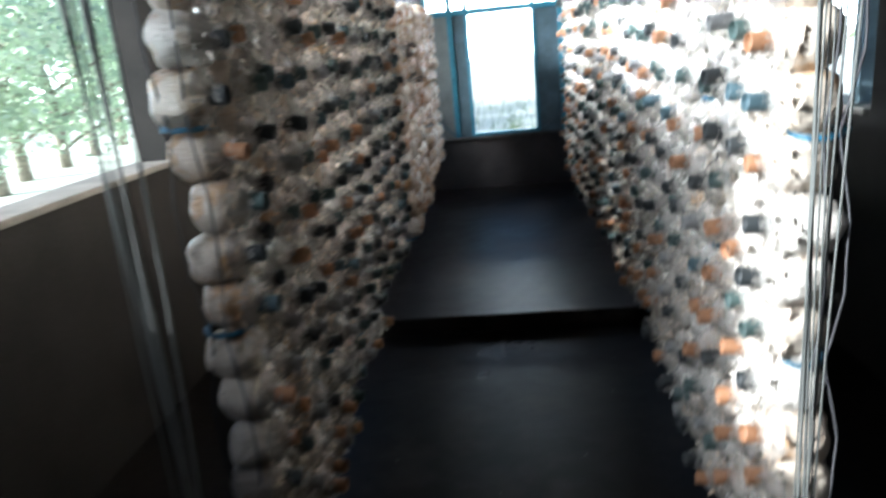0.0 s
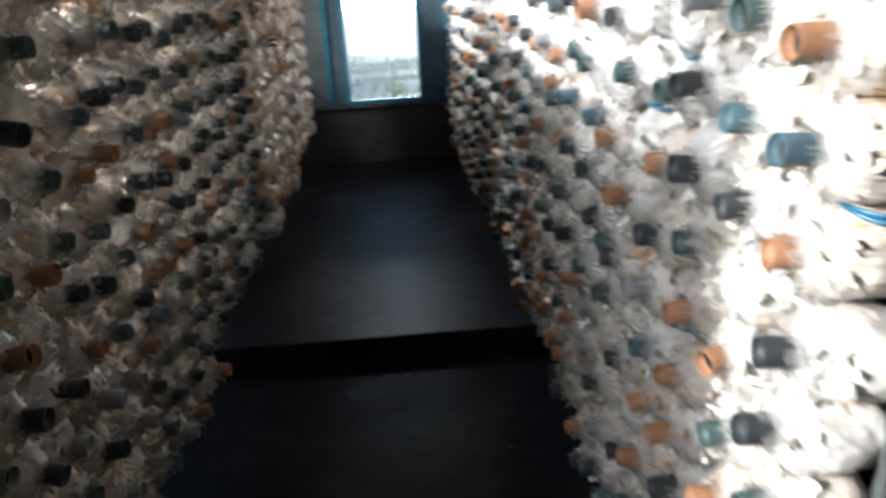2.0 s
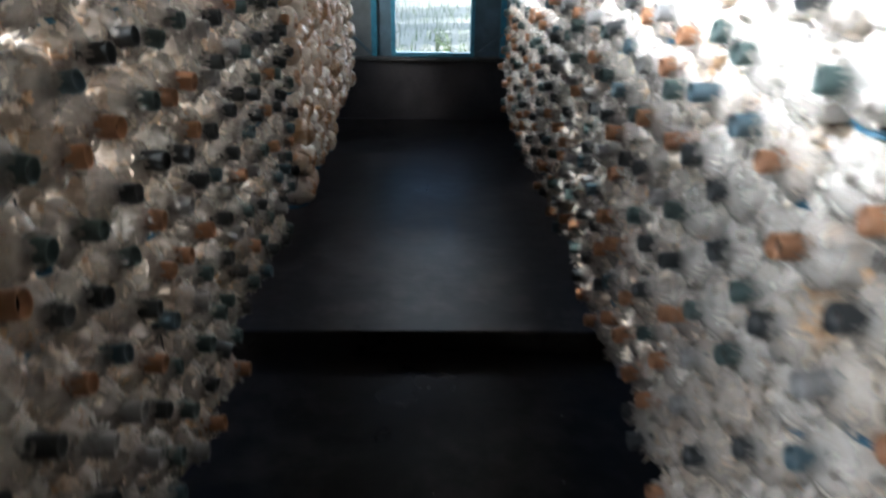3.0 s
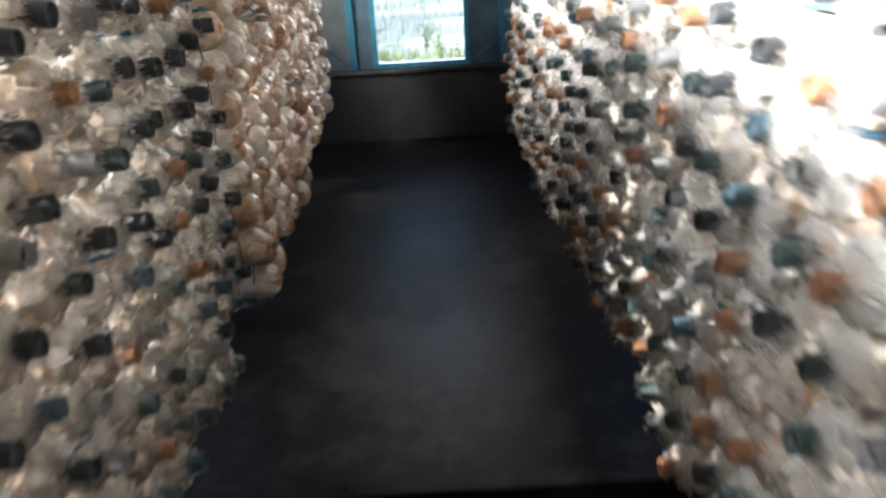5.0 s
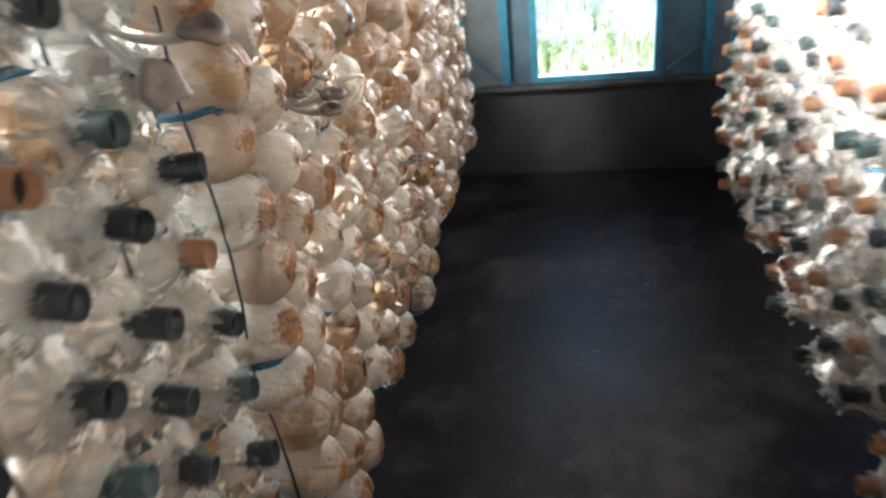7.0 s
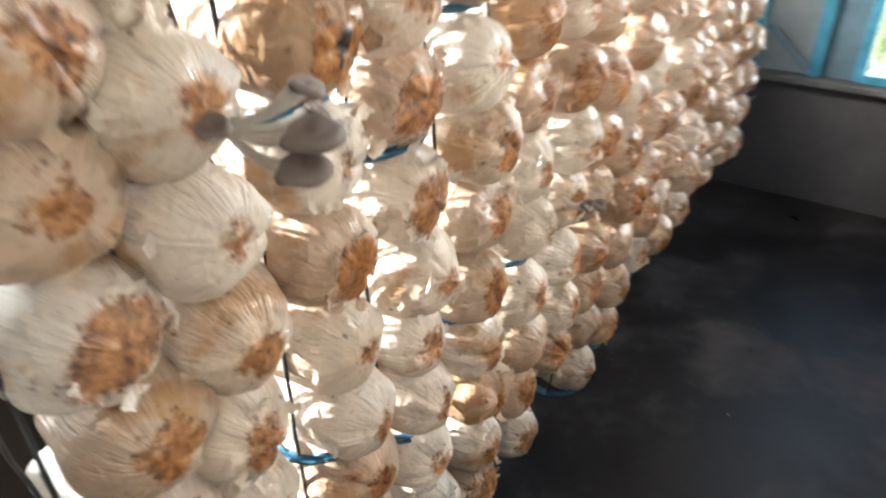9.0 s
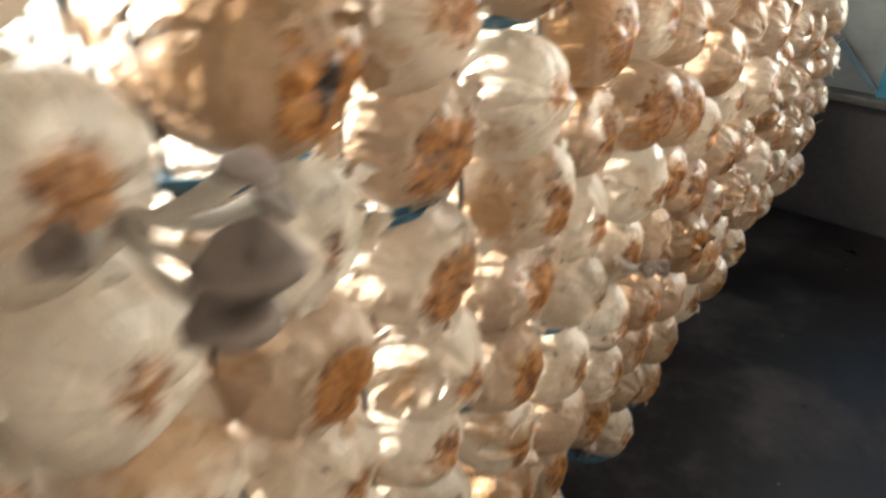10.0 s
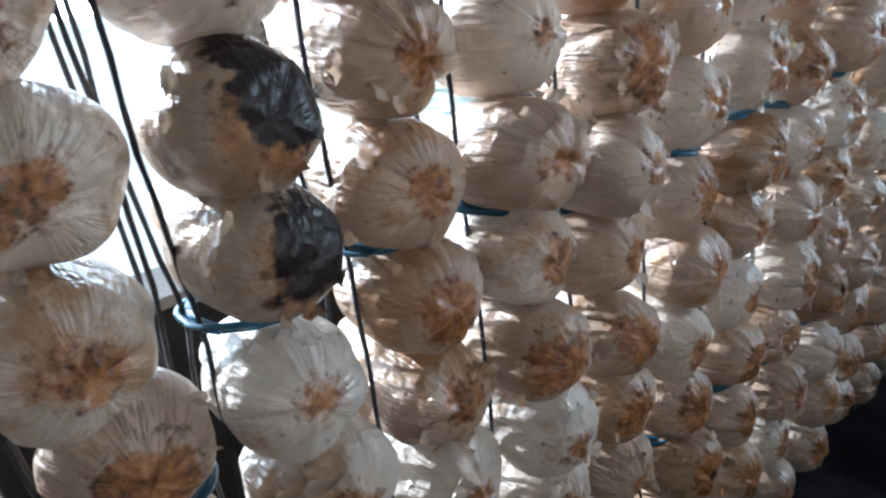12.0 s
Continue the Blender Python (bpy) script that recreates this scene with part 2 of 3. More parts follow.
# near-black colour that stands in for the shade inside a pipe
M_MOUTH_SHADE = rough_surface("pipe_mouth_shade", (0.010, 0.008, 0.007), (0.03, 0.022, 0.017), 60.0, 0.9)
M_CAP = painted("oyster_mushroom_cap", (0.165, 0.13, 0.112), 0.6, 0.25, 30.0)
M_STEM = painted("oyster_mushroom_stem", (0.46, 0.43, 0.38), 0.6, 0.15, 40.0)
M_ROPE = painted("dark_twisted_cord", (0.045, 0.045, 0.050), 0.8, 0.4, 220.0)
M_ROPE_P = painted("grey_nylon_cord", (0.10, 0.105, 0.10), 0.6, 0.3, 200.0)
M_RING = painted("blue_plastic_cord", (0.022, 0.10, 0.165), 0.35, 0.35, 60.0)
COLLARS = [
    painted("charcoal_pipe", (0.030, 0.034, 0.036), 0.45, 0.3, 40.0),
    painted("green_grey_pipe", (0.050, 0.078, 0.075), 0.45, 0.3, 40.0),
    painted("terracotta_pipe", (0.29, 0.145, 0.075), 0.5, 0.25, 40.0),
    painted("light_grey_pipe", (0.20, 0.20, 0.20), 0.5, 0.25, 40.0),
    painted("blue_grey_pipe", (0.06, 0.10, 0.12), 0.45, 0.3, 40.0),
]
M_GRASS = painted("grass_blade", (0.20, 0.26, 0.11), 0.6, 0.5, 3.0)
M_LEAF = painted("leaf_green", (0.13, 0.20, 0.07), 0.5, 0.5, 2.0)
# leaf green lifted towards white: haze and glare put into the colour
M_LEAF_GLARE = painted("leaf_paled_by_glare", (0.58, 0.68, 0.50), 0.5, 0.25, 2.0)
M_BARK = painted("bark", (0.28, 0.25, 0.20), 0.85, 0.4, 14.0)
# emission for the added backdrop, which glows by itself
M_BACKDROP_GLOW, _nt, _p, _out = mat("backdrop_glow")
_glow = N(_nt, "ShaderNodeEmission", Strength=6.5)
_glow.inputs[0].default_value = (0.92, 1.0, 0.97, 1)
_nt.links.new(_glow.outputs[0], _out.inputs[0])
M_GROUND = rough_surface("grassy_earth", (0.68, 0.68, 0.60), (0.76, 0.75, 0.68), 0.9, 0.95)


# ---- helpers of this scene ----
def put_mesh(name, verts, faces, material, parent=None, label="", smooth=True):
    me = bpy.data.meshes.new(name)
    me.from_pydata([tuple(v) for v in verts], [], faces)
    me.polygons.foreach_set("use_smooth", [smooth] * len(me.polygons))
    me.materials.append(material)
    return put_data(name, me, parent, label)


def put_data(name, me, parent=None, label=""):
    ob = new(name, me)
    if parent is not None:
        ob.parent = parent
    if label:
        tagged(ob, label)
    return ob


def part(name, bm, material, parent, label="", smooth=False):
    me = bpy.data.meshes.new(name)
    bm.to_mesh(me)
    bm.free()
    me.polygons.foreach_set("use_smooth", [smooth] * len(me.polygons))
    me.materials.append(material)
    return put_data(name, me, parent, label)


def box_bm(*boxes, bevel=0.006):
    bm = bmesh.new()
    for x0, x1, y0, y1, z0, z1 in boxes:
        made = bmesh.ops.create_cube(bm, size=1.0)["verts"]
        bmesh.ops.scale(bm, vec=(x1 - x0, y1 - y0, z1 - z0), verts=made)
        bmesh.ops.translate(bm, vec=((x0 + x1) / 2, (y0 + y1) / 2, (z0 + z1) / 2), verts=made)
    if bevel:
        bmesh.ops.bevel(bm, geom=bm.edges[:], offset=bevel, segments=2, affect="EDGES", profile=0.6)
    return bm


def tube(points, radius, sides=6, closed=False, twist=0.0):
    """Vertices and faces of a cord along the points."""
    verts, faces = [], []
    pts = [Vector(p) for p in points]
    n = len(pts)
    for i, p in enumerate(pts):
        a = pts[(i - 1) % n] if closed or i else pts[0]
        b = pts[(i + 1) % n] if closed or i < n - 1 else pts[-1]
        d = (b - a).normalized()
        u = d.orthogonal() if abs(d.z) < 0.7 else Vector((1, 0, 0)) - d * d.x
        u.normalize()
        v = d.cross(u)
        for s in range(sides):
            q = 2 * math.pi * s / sides + twist * i
            verts.append(p + (u * math.cos(q) + v * math.sin(q)) * radius)
    for i in range(n if closed else n - 1):
        j = (i + 1) % n
        for s in range(sides):
            t = (s + 1) % sides
            faces.append((i * sides + s, i * sides + t, j * sides + t, j * sides + s))
    if not closed:
        faces += [tuple(reversed(range(sides))), tuple(range((n - 1) * sides, n * sides))]
    return verts, faces


# ---- setting ----
def structure(name, bm, material, label):
    return tagged(part(name, bm, material, None), label, name.split("_")[0], kind="structure")


WT = 0.15
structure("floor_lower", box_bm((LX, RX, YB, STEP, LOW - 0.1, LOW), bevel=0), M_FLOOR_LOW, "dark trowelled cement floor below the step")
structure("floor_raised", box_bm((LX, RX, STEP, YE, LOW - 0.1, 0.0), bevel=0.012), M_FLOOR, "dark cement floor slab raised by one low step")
structure("ceiling", box_bm((LX - WT, RX + WT, YB - WT, YE + WT, ROOF, ROOF + 0.1), bevel=0), M_CEIL, "dark smoky board ceiling above the hanging bags")
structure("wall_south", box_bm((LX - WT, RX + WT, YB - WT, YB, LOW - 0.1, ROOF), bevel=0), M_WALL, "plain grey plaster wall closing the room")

SILL, HEAD = 1.05, 2.55
LEFT_OPEN = ((0.3, 1.45, 1.32), (2.45, 3.9, SILL), (4.55, 6.95, 0.92))
RIGHT_OPEN = ((3.68, 4.9, SILL), (5.3, 7.5, SILL))


def side_wall(name, x0, x1, openings, label):
    boxes = [(x0, x1, YB, YE, HEAD, ROOF)]
    at = YB
    for a, b, low in openings:
        boxes += [(x0, x1, at, a, LOW - 0.1, HEAD), (x0, x1, a, b, LOW - 0.1, low)]
        at = b
    boxes.append((x0, x1, at, YE, LOW - 0.1, HEAD))
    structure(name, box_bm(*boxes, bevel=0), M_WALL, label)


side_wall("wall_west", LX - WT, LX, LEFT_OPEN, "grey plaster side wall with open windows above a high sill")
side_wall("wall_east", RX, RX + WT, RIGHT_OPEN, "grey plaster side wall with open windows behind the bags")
W0, W1, WS, TR = -0.82, 0.74, 0.545, 1.79
structure("wall_north", box_bm((LX - WT, RX + WT, YE, YE + WT, LOW - 0.1, WS), (LX - WT, W0, YE, YE + WT, WS, HEAD),
                               (W1, RX + WT, YE, YE + WT, WS, HEAD), (LX - WT, RX + WT, YE, YE + WT, HEAD, ROOF), bevel=0),
          M_WALL_LIT, "dark grey end wall under a window")


def sill(name, x0, x1, y0, y1, z, label, material=None):
    tagged(part(name, box_bm((x0, x1, y0, y1, z, z + 0.03), bevel=0.008), material or M_SILL, None), label, "sill", kind="structure")


for a, b, low in LEFT_OPEN:
    sill("sill_west", LX - WT - 0.04, LX + 0.03, a + 0.004, b - 0.004, low - 0.008, "worn cement sill along the open side window")
for a, b, low in RIGHT_OPEN:
    sill("sill_east", RX - 0.03, RX + WT + 0.04, a + 0.004, b - 0.004, low - 0.008, "worn cement sill along the open side window")
structure("post_east", box_bm((RX + 0.03, RX + 0.11, 3.86, 3.94, SILL + 0.022, HEAD), bevel=0.006), M_PANEL, "dark upright timber post in the side window")
sill("sill_north", W0 - 0.05, W1 + 0.05, YE - 0.035, YE + WT + 0.03, WS - 0.026, "chipped cement sill under the end window", M_LEDGE)


def tilted_bar(a, b, wide):
    a, b = Vector(a), Vector(b)
    bm = box_bm((0, (b - a).length, -0.008, 0.008, -wide / 2, wide / 2), bevel=0.003)
    bm.transform(Matrix.Translation(a) @ (b - a).to_track_quat("X", "Z").to_matrix().to_4x4())
    return bm


def end_window():
    """Blue frame round one open light, with fixed grey-blue boards at both sides and small panes above the transom."""
    win = tagged(new("window_1"), "blue painted timber window with one open light", "window", kind="structure")
    y0, y1 = YE + 0.02, YE + 0.09
    b = 0.045
    for name, box in (("stile", (W0, W0 + b, y0, y1, WS + 0.004, HEAD)), ("stile", (W1 - b, W1, y0, y1, WS + 0.004, HEAD)),
                      ("post", (-0.570, -0.520, y0 - 0.01, y1, WS + 0.004, HEAD)), ("post", (0.552, 0.600, y0 - 0.01, y1, WS + 0.004, HEAD)),
                      ("jamb", (-0.398, -0.36, y0, y1 + 0.03, WS + 0.004, HEAD)), ("jamb", (0.293, 0.330, y0, y1 + 0.03, WS + 0.004, HEAD)),
                      ("transom", (W0 + b, W1 - b, y0 - 0.016, y1 - 0.004, TR, TR + 0.055)),
                      ("bottom_rail", (-0.36, 0.293, y0 - 0.012, y1, WS + 0.006, WS + 0.042))):
        part(name, box_bm(box), M_BLUE, win)
    for x0, x1 in ((-0.520, -0.398), (0.330, 0.552)):
        part("side_board", box_bm((x0, x1, y0 + 0.02, y0 + 0.04, WS + 0.004, TR), bevel=0.003), M_PANEL, win, "grey-blue board fixed beside the opening")
    for x0, x1 in ((W0 + b, -0.570), (0.600, W1 - b)):
        part("pale_board", box_bm((x0, x1, y0 + 0.02, y0 + 0.04, WS + 0.004, TR), bevel=0.003), M_PALE, win, "pale weathered board")
    part("brace", tilted_bar((-0.755, y0 - 0.012, WS + 0.20), (-0.575, y0 - 0.012, WS + 0.03), 0.022), M_PANEL, win, "slanting wooden brace")
    part("brace", tilted_bar((0.575, y0 - 0.012, WS + 0.20), (0.36, y0 - 0.012, WS + 0.04), 0.022), M_PANEL, win, "slanting wooden brace")
    return win


end_window()


# ---- growing bags ----
def lathe(profile, seg, seed, pleat, lump, squash=0.965):
    """A soft bag turned about local x, with sharp creases that run out from its gathered end and a lumpy body."""
    verts, faces = [], []
    rr = random.Random(seed * 13 + 5)
    off = Vector((seed * 7.31, seed * 3.17, seed * 1.73))
    rings = len(profile)
    creases = [(rr.uniform(0, 6.283), rr.uniform(0.07, 0.15), rr.choice((-1, -1, 1)) * rr.uniform(0.5, 1.3), rr.uniform(0.05, 0.13)) for _ in range(20)]
    front = profile[0][0]
    for x, r in profile:
        gather = max(0.0, 1.0 - r / 0.066)
        for s in range(seg):
            a = 2 * math.pi * s / seg
            c, d = math.cos(a), math.sin(a)
            k = 1 + lump * noise.noise(Vector((c * 1.3, d * 1.3, x * 16)) + off)
            fold = 0.6 * noise.noise(Vector((c * 4, d * 4, x * 30)) + off)
            for at, wide, deep, run in creases:
                gap = (a - at + math.pi) % (2 * math.pi) - math.pi
                if abs(gap) < 3 * wide:
                    fold += deep * math.exp(-(gap / wide) ** 2) * max(0.12, 1 - (front - x) / run)
            fold *= min(1.0, max(0.0, (r - 0.010) / 0.028)) if r < 0.05 and front > -0.05 else 1.0
            k += pleat * (0.8 + gather) * fold
            sink = 0.006 * pleat / 0.04 * min(0.0, fold) * (1 if r > 0.012 else 0)
            verts.append((x + sink + 0.05 * lump * noise.noise(Vector((c, d, x * 20)) + off * 2), r * k * c, r * k * d * squash))
    for i in range(rings - 1):
        for s in range(seg):
            t = (s + 1) % seg
            faces.append((i * seg + s, i * seg + t, (i + 1) * seg + t, (i + 1) * seg + s))
    faces += [tuple(reversed(range(seg))), tuple(range((rings - 1) * seg, rings * seg))]
    return verts, faces


def film_scraps(verts, faces, ring, seg, count, reach, seed):
    """Loose torn ends of film that stand out from one ring of the bag."""
    rr = random.Random(seed)
    for s in rr.sample(range(seg), count):
        p, q = ring * seg + s, ring * seg + (s + 1) % seg
        a, b = Vector(verts[p]), Vector(verts[q])
        rad = ((a + b) / 2 * Vector((0, 1, 1))).normalized()
        tan = Vector((0, -rad.z, rad.y))
        out, lean = rr.uniform(0.35, 1.0) * reach, rr.uniform(-0.3, 0.45)
        wide = rr.uniform(0.006, 0.017)
        row = (p, q)
        for f in (0.35, 0.7, 1.0):
            mid = (a + b) / 2 + (rad * (1 - 0.35 * f) + Vector((lean * (0.4 + f), 0, 0))) * out * f + tan * rr.uniform(-0.007, 0.007) * f
            half = tan * wide * (1.1 - 0.8 * f) + rad * rr.uniform(-0.004, 0.004)
            verts += [tuple(mid - half), tuple(mid + half)]
            faces.append((row[0], row[1], len(verts) - 1, len(verts) - 2))
            row = (len(verts) - 2, len(verts) - 1)


END_PROFILE = ((0.001, 0.004), (0.003, 0.013), (0.000, 0.026), (-0.006, 0.039), (-0.015, 0.050), (-0.027, 0.058), (-0.042, 0.063),
               (-0.062, 0.0660), (-0.088, 0.0665), (-0.114, 0.065), (-0.136, 0.060), (-0.153, 0.051), (-0.166, 0.041), (-0.188, 0.034), (-0.225, 0.039))
NECK_PROFILE = ((-0.072, 0.006), (-0.068, 0.0165), (-0.050, 0.0215), (-0.054, 0.034), (-0.062, 0.046), (-0.076, 0.055), (-0.090, 0.061), (-0.104, 0.064),
                (-0.122, 0.0655), (-0.140, 0.0655), (-0.158, 0.064), (-0.172, 0.058), (-0.181, 0.046), (-0.187, 0.028), (-0.188, 0.006))


def film_skirt(seed, seg=44):
    """The loose end of the bag, drawn over the pipe and fanned back in pleats, with a torn front edge."""
    rr = random.Random(seed * 31 + 7)
    verts, faces = [], []
    tear = [rr.uniform(-0.012, 0.013) for _ in range(seg)]
    flare = [rr.gauss(0, 1) for _ in range(seg)]
    for n, (x, r, wave) in enumerate(((-0.027, 0.0285, 0.20), (-0.034, 0.0245, 0.07), (-0.041, 0.0265, 0.10), (-0.048, 0.036, 0.16), (-0.060, 0.050, 0.15), (-0.076, 0.060, 0.09))):
        for s in range(seg):
            a = 2 * math.pi * s / seg
            q = max(0.0222, r * (1 + wave * (0.6 if s % 2 else -0.6) + wave * 0.55 * flare[(s + n // 3) % seg]))
            verts.append((x + (tear[s] if n == 0 else 0.2 * tear[s] if n > 2 else 0.0), q * math.cos(a), q * math.sin(a)))
    for i in range(5):
        for s in range(seg):
            t = (s + 1) % seg
            faces.append((i * seg + s, i * seg + t, (i + 1) * seg + t, (i + 1) * seg + s))
    return verts, faces


def bag_mesh(kind, i, seg, material):
    random.seed(900 + i)
    prof = END_PROFILE if kind == "end" else NECK_PROFILE
    verts, faces = lathe(prof, seg, i + (0 if kind == "end" else 50), 0.010 if material in (M_MOULD, M_ROT) else 0.027 if kind == "end" else 0.05, 0.15 if kind == "end" else 0.18)
    if kind == "neck":
        film_scraps(verts, faces, 3, seg, 8, 0.046, i)
        film_scraps(verts, faces, 5, seg, 9, 0.036, i + 70)
    else:
        film_scraps(verts, faces, 3, seg, (0, 3, 9)[i % 3], 0.030, i + 20)
        film_scraps(verts, faces, 5, seg, 2 + i % 3, 0.030, i)
    body = len(faces)
    if kind == "neck":
        v, f = film_skirt(i)
        faces += [tuple(a + len(verts) for a in face) for face in f]
        verts += v
    me = bpy.data.meshes.new("bag")
    me.from_pydata(verts, [], faces)
    me.polygons.foreach_set("use_smooth", [True] * len(me.polygons))
    me.materials.append(material)
    me.materials.append(M_FILM)
    me.polygons.foreach_set("material_index", [0] * body + [1] * (len(faces) - body))
    return me


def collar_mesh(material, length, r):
    """A short length of pipe, open at its mouth, with a near-black disc inside in place of the deep shade there."""
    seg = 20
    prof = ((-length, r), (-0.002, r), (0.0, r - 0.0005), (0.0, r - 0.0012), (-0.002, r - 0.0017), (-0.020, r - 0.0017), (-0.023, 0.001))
    verts, faces = [], []
    for x, q in prof:
        verts += [(x, q * math.cos(2 * math.pi * s / seg), q * math.sin(2 * math.pi * s / seg)) for s in range(seg)]
    for i in range(len(prof) - 1):
        for s in range(seg):
            t = (s + 1) % seg
            faces.append((i * seg + t, i * seg + s, (i + 1) * seg + s, (i + 1) * seg + t))
    me = bpy.data.meshes.new("neck_pipe")
    me.from_pydata(verts, [], faces)
    me.polygons.foreach_set("use_smooth", [True] * len(me.polygons))
    me.materials.append(material)
    me.materials.append(M_MOUTH_SHADE)
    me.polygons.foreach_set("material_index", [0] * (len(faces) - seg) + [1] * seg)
    return me


ROW0 = {"neck": 1.579, "end": 1.505}      # height of row 0
GAP = {"neck": 0.130, "end": 0.1245}       # from row to row
TOP_ROW = -6
NECK_BAGS = [[bag_mesh("neck", i + 12 * n, 44, m) for i in range(8)] for n, m in enumerate((M_BAG, M_BAG_C, M_BAG_D))]
END_BAGS = [[bag_mesh("end", i + 12 * n, 64, m) for i in range(10)] for n, m in enumerate((M_BAG_B, M_BAG_E))]
BAD_BAGS = [[bag_mesh("end", 61 + i, 64, m) for i in range(2)] for m in (M_MOULD, M_ROT)]
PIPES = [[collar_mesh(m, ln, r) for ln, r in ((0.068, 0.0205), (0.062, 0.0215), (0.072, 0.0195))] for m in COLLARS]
PIPE_CHOICE = [0] * 9 + [1] * 6 + [2] * 1 + [3] * 3 + [4] * 2


def ring_mesh(i):
    """A flat tie: one blue cord wound four times round the ropes."""
    random.seed(300 + i)
    ph, n = random.uniform(0, 6), 104
    pts = []
    for s in range(n):
        a = 2 * math.pi * 4 * s / n
        r = 0.056 + 0.0135 * s / n + 0.0012 * math.sin(a * 1.3 + ph)
        pts.append((r * 1.02 * math.cos(a), r * math.sin(a), 0.004 * math.sin(2.3 * a + ph) + 0.002 * math.sin(a + ph)))
    verts, faces = tube(pts, 0.0035, 6)
    me = bpy.data.meshes.new("tie_ring")
    me.from_pydata([tuple(v) for v in verts], [], faces)
    me.polygons.foreach_set("use_smooth", [True] * len(me.polygons))
    me.materials.append(M_RING)
    return me


RINGS = [ring_mesh(i) for i in range(4)]


def cord_mesh(kind, dx, side, ring_rows, bottom, i, back):
    """One cord of a column: drawn in at each ring, bowed out round the bags between them. Local z = 0 is row 0."""
    random.seed(500 + i)
    pitch = GAP[kind]
    top, low = ROOF - ROW0[kind] - 0.02, -(bottom + 0.5) * pitch
    ring_z = [-(r + 0.5) * pitch for r in ring_rows]
    pts, n = [], 64
    for s in range(n + 1):
        z = top + (low - top) * s / n
        near = min(abs(z - q) for q in ring_z)
        bow = min(1.0, near / (1.3 * pitch))
        bulge = 0.5 + 0.5 * math.cos(2 * math.pi * z / pitch)
        y = side * (0.059 + 0.014 * bow + 0.002 * bulge)
        x = back + dx * (0.45 + 0.55 * bow) + 0.004 * math.sin(z * 9 + i)
        pts.append((x, y, z))
    v, f = tube(pts, 0.0029, 6, twist=0.6)
    me = bpy.data.meshes.new("cord")
    me.from_pydata([tuple(q) for q in v], [], f)
    me.polygons.foreach_set("use_smooth", [True] * len(me.polygons))
    me.materials.append(M_ROPE)
    return me


CORDS = {}


def cords_for(kind, phase, bottom, back):
    key = (kind, phase, bottom)
    if key not in CORDS:
        rows = [r for r in range(TOP_ROW - 1, bottom + 1) if (r - phase) % 4 == 0]
        CORDS[key] = rows, [cord_mesh(kind, dx, sd, rows, bottom, i + 10 * phase, back) for i, (dx, sd) in enumerate(((-0.010, 1), (0.040, -1), (-0.060, 1), (-0.045, -1)))]
    return CORDS[key]


def bag_column(kind, x, y, facing, phase, top, bottom, label, group, seed, bad=(), lift=0.0, old=(), aged=0.0, terracotta=0.07, pipes={}):
    """A string of bags lying one on another, held by four cords and blue ties. facing: 1 towards +x, -1 towards -x."""
    rr = random.Random(seed)
    pitch = GAP[kind]
    thing = tagged(new("hanging_bag_stack"), label, "mushroom bags", group)
    thing.matrix_basis = pose(x, y, ROW0[kind] + lift, 0, 0, 0 if facing > 0 else 180)
    for row in range(top, bottom + 1):
        age = min(1.0, max(0.0, 0.25 + 0.07 * row))
        if kind == "end":
            pool = END_BAGS[int(row in old or rr.random() < 0.28 + 0.35 * age + aged)]
        else:
            pool = NECK_BAGS[0 if rr.random() > 0.25 + 0.5 * age + aged else rr.choice((1, 1, 2) if not aged else (1, 2) if age < 0.6 else (1, 2, 2))]
        me = rr.choice(BAD_BAGS[int(seed != 4004)] if row in bad else pool)
        bag = put_data("bag", me, thing)
        grow = rr.uniform(1.0, 1.09) if kind == "end" else rr.uniform(1.0, 1.1)
        bag.matrix_basis = pose(rr.gauss(0, 0.009), rr.gauss(0, 0.006), -row * pitch + rr.gauss(0, 0.003), 0, rr.gauss(0, 3.5), rr.gauss(0, 3.5)) @ \
            Matrix.Diagonal((rr.uniform(0.96, 1.04), grow, rr.uniform(1.02, 1.08) * (1.0 if kind == "end" else 1.03), 1)) @ pose(0, 0, 0, (0 if row in bad else rr.choice((0, 180))) + rr.gauss(0, 8))
        if row in bad:
            tagged(bag, "bag blackened with mould" if seed == 4004 else "rotting brown bag with a dark hole")
        if kind == "neck":
            colour = 2 if rr.random() < terracotta + 0.27 * age else rr.choice(PIPE_CHOICE)
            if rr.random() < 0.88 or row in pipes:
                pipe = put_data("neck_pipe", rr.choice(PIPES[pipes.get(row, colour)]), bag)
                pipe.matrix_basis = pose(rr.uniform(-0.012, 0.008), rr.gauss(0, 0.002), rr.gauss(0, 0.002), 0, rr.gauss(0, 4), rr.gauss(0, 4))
    back, girth = (-0.105, 1.0) if kind == "end" else (-0.136, 0.86)
    rows, cords = cords_for(kind, phase, bottom, back)
    for me in cords:
        put_data("cord", me, thing)
    for r in rows:
        if top - 1 <= r <= bottom:
            tie = put_data("tie_ring", rr.choice(RINGS), thing)
            tie.matrix_basis = pose(back + rr.gauss(0, 0.006), rr.gauss(0, 0.004), -(r + 0.5) * pitch, rr.gauss(0, 4), rr.gauss(0, 4), rr.uniform(0, 360)) @ Matrix.Diagonal((girth, girth, 1, 1))
    return thing


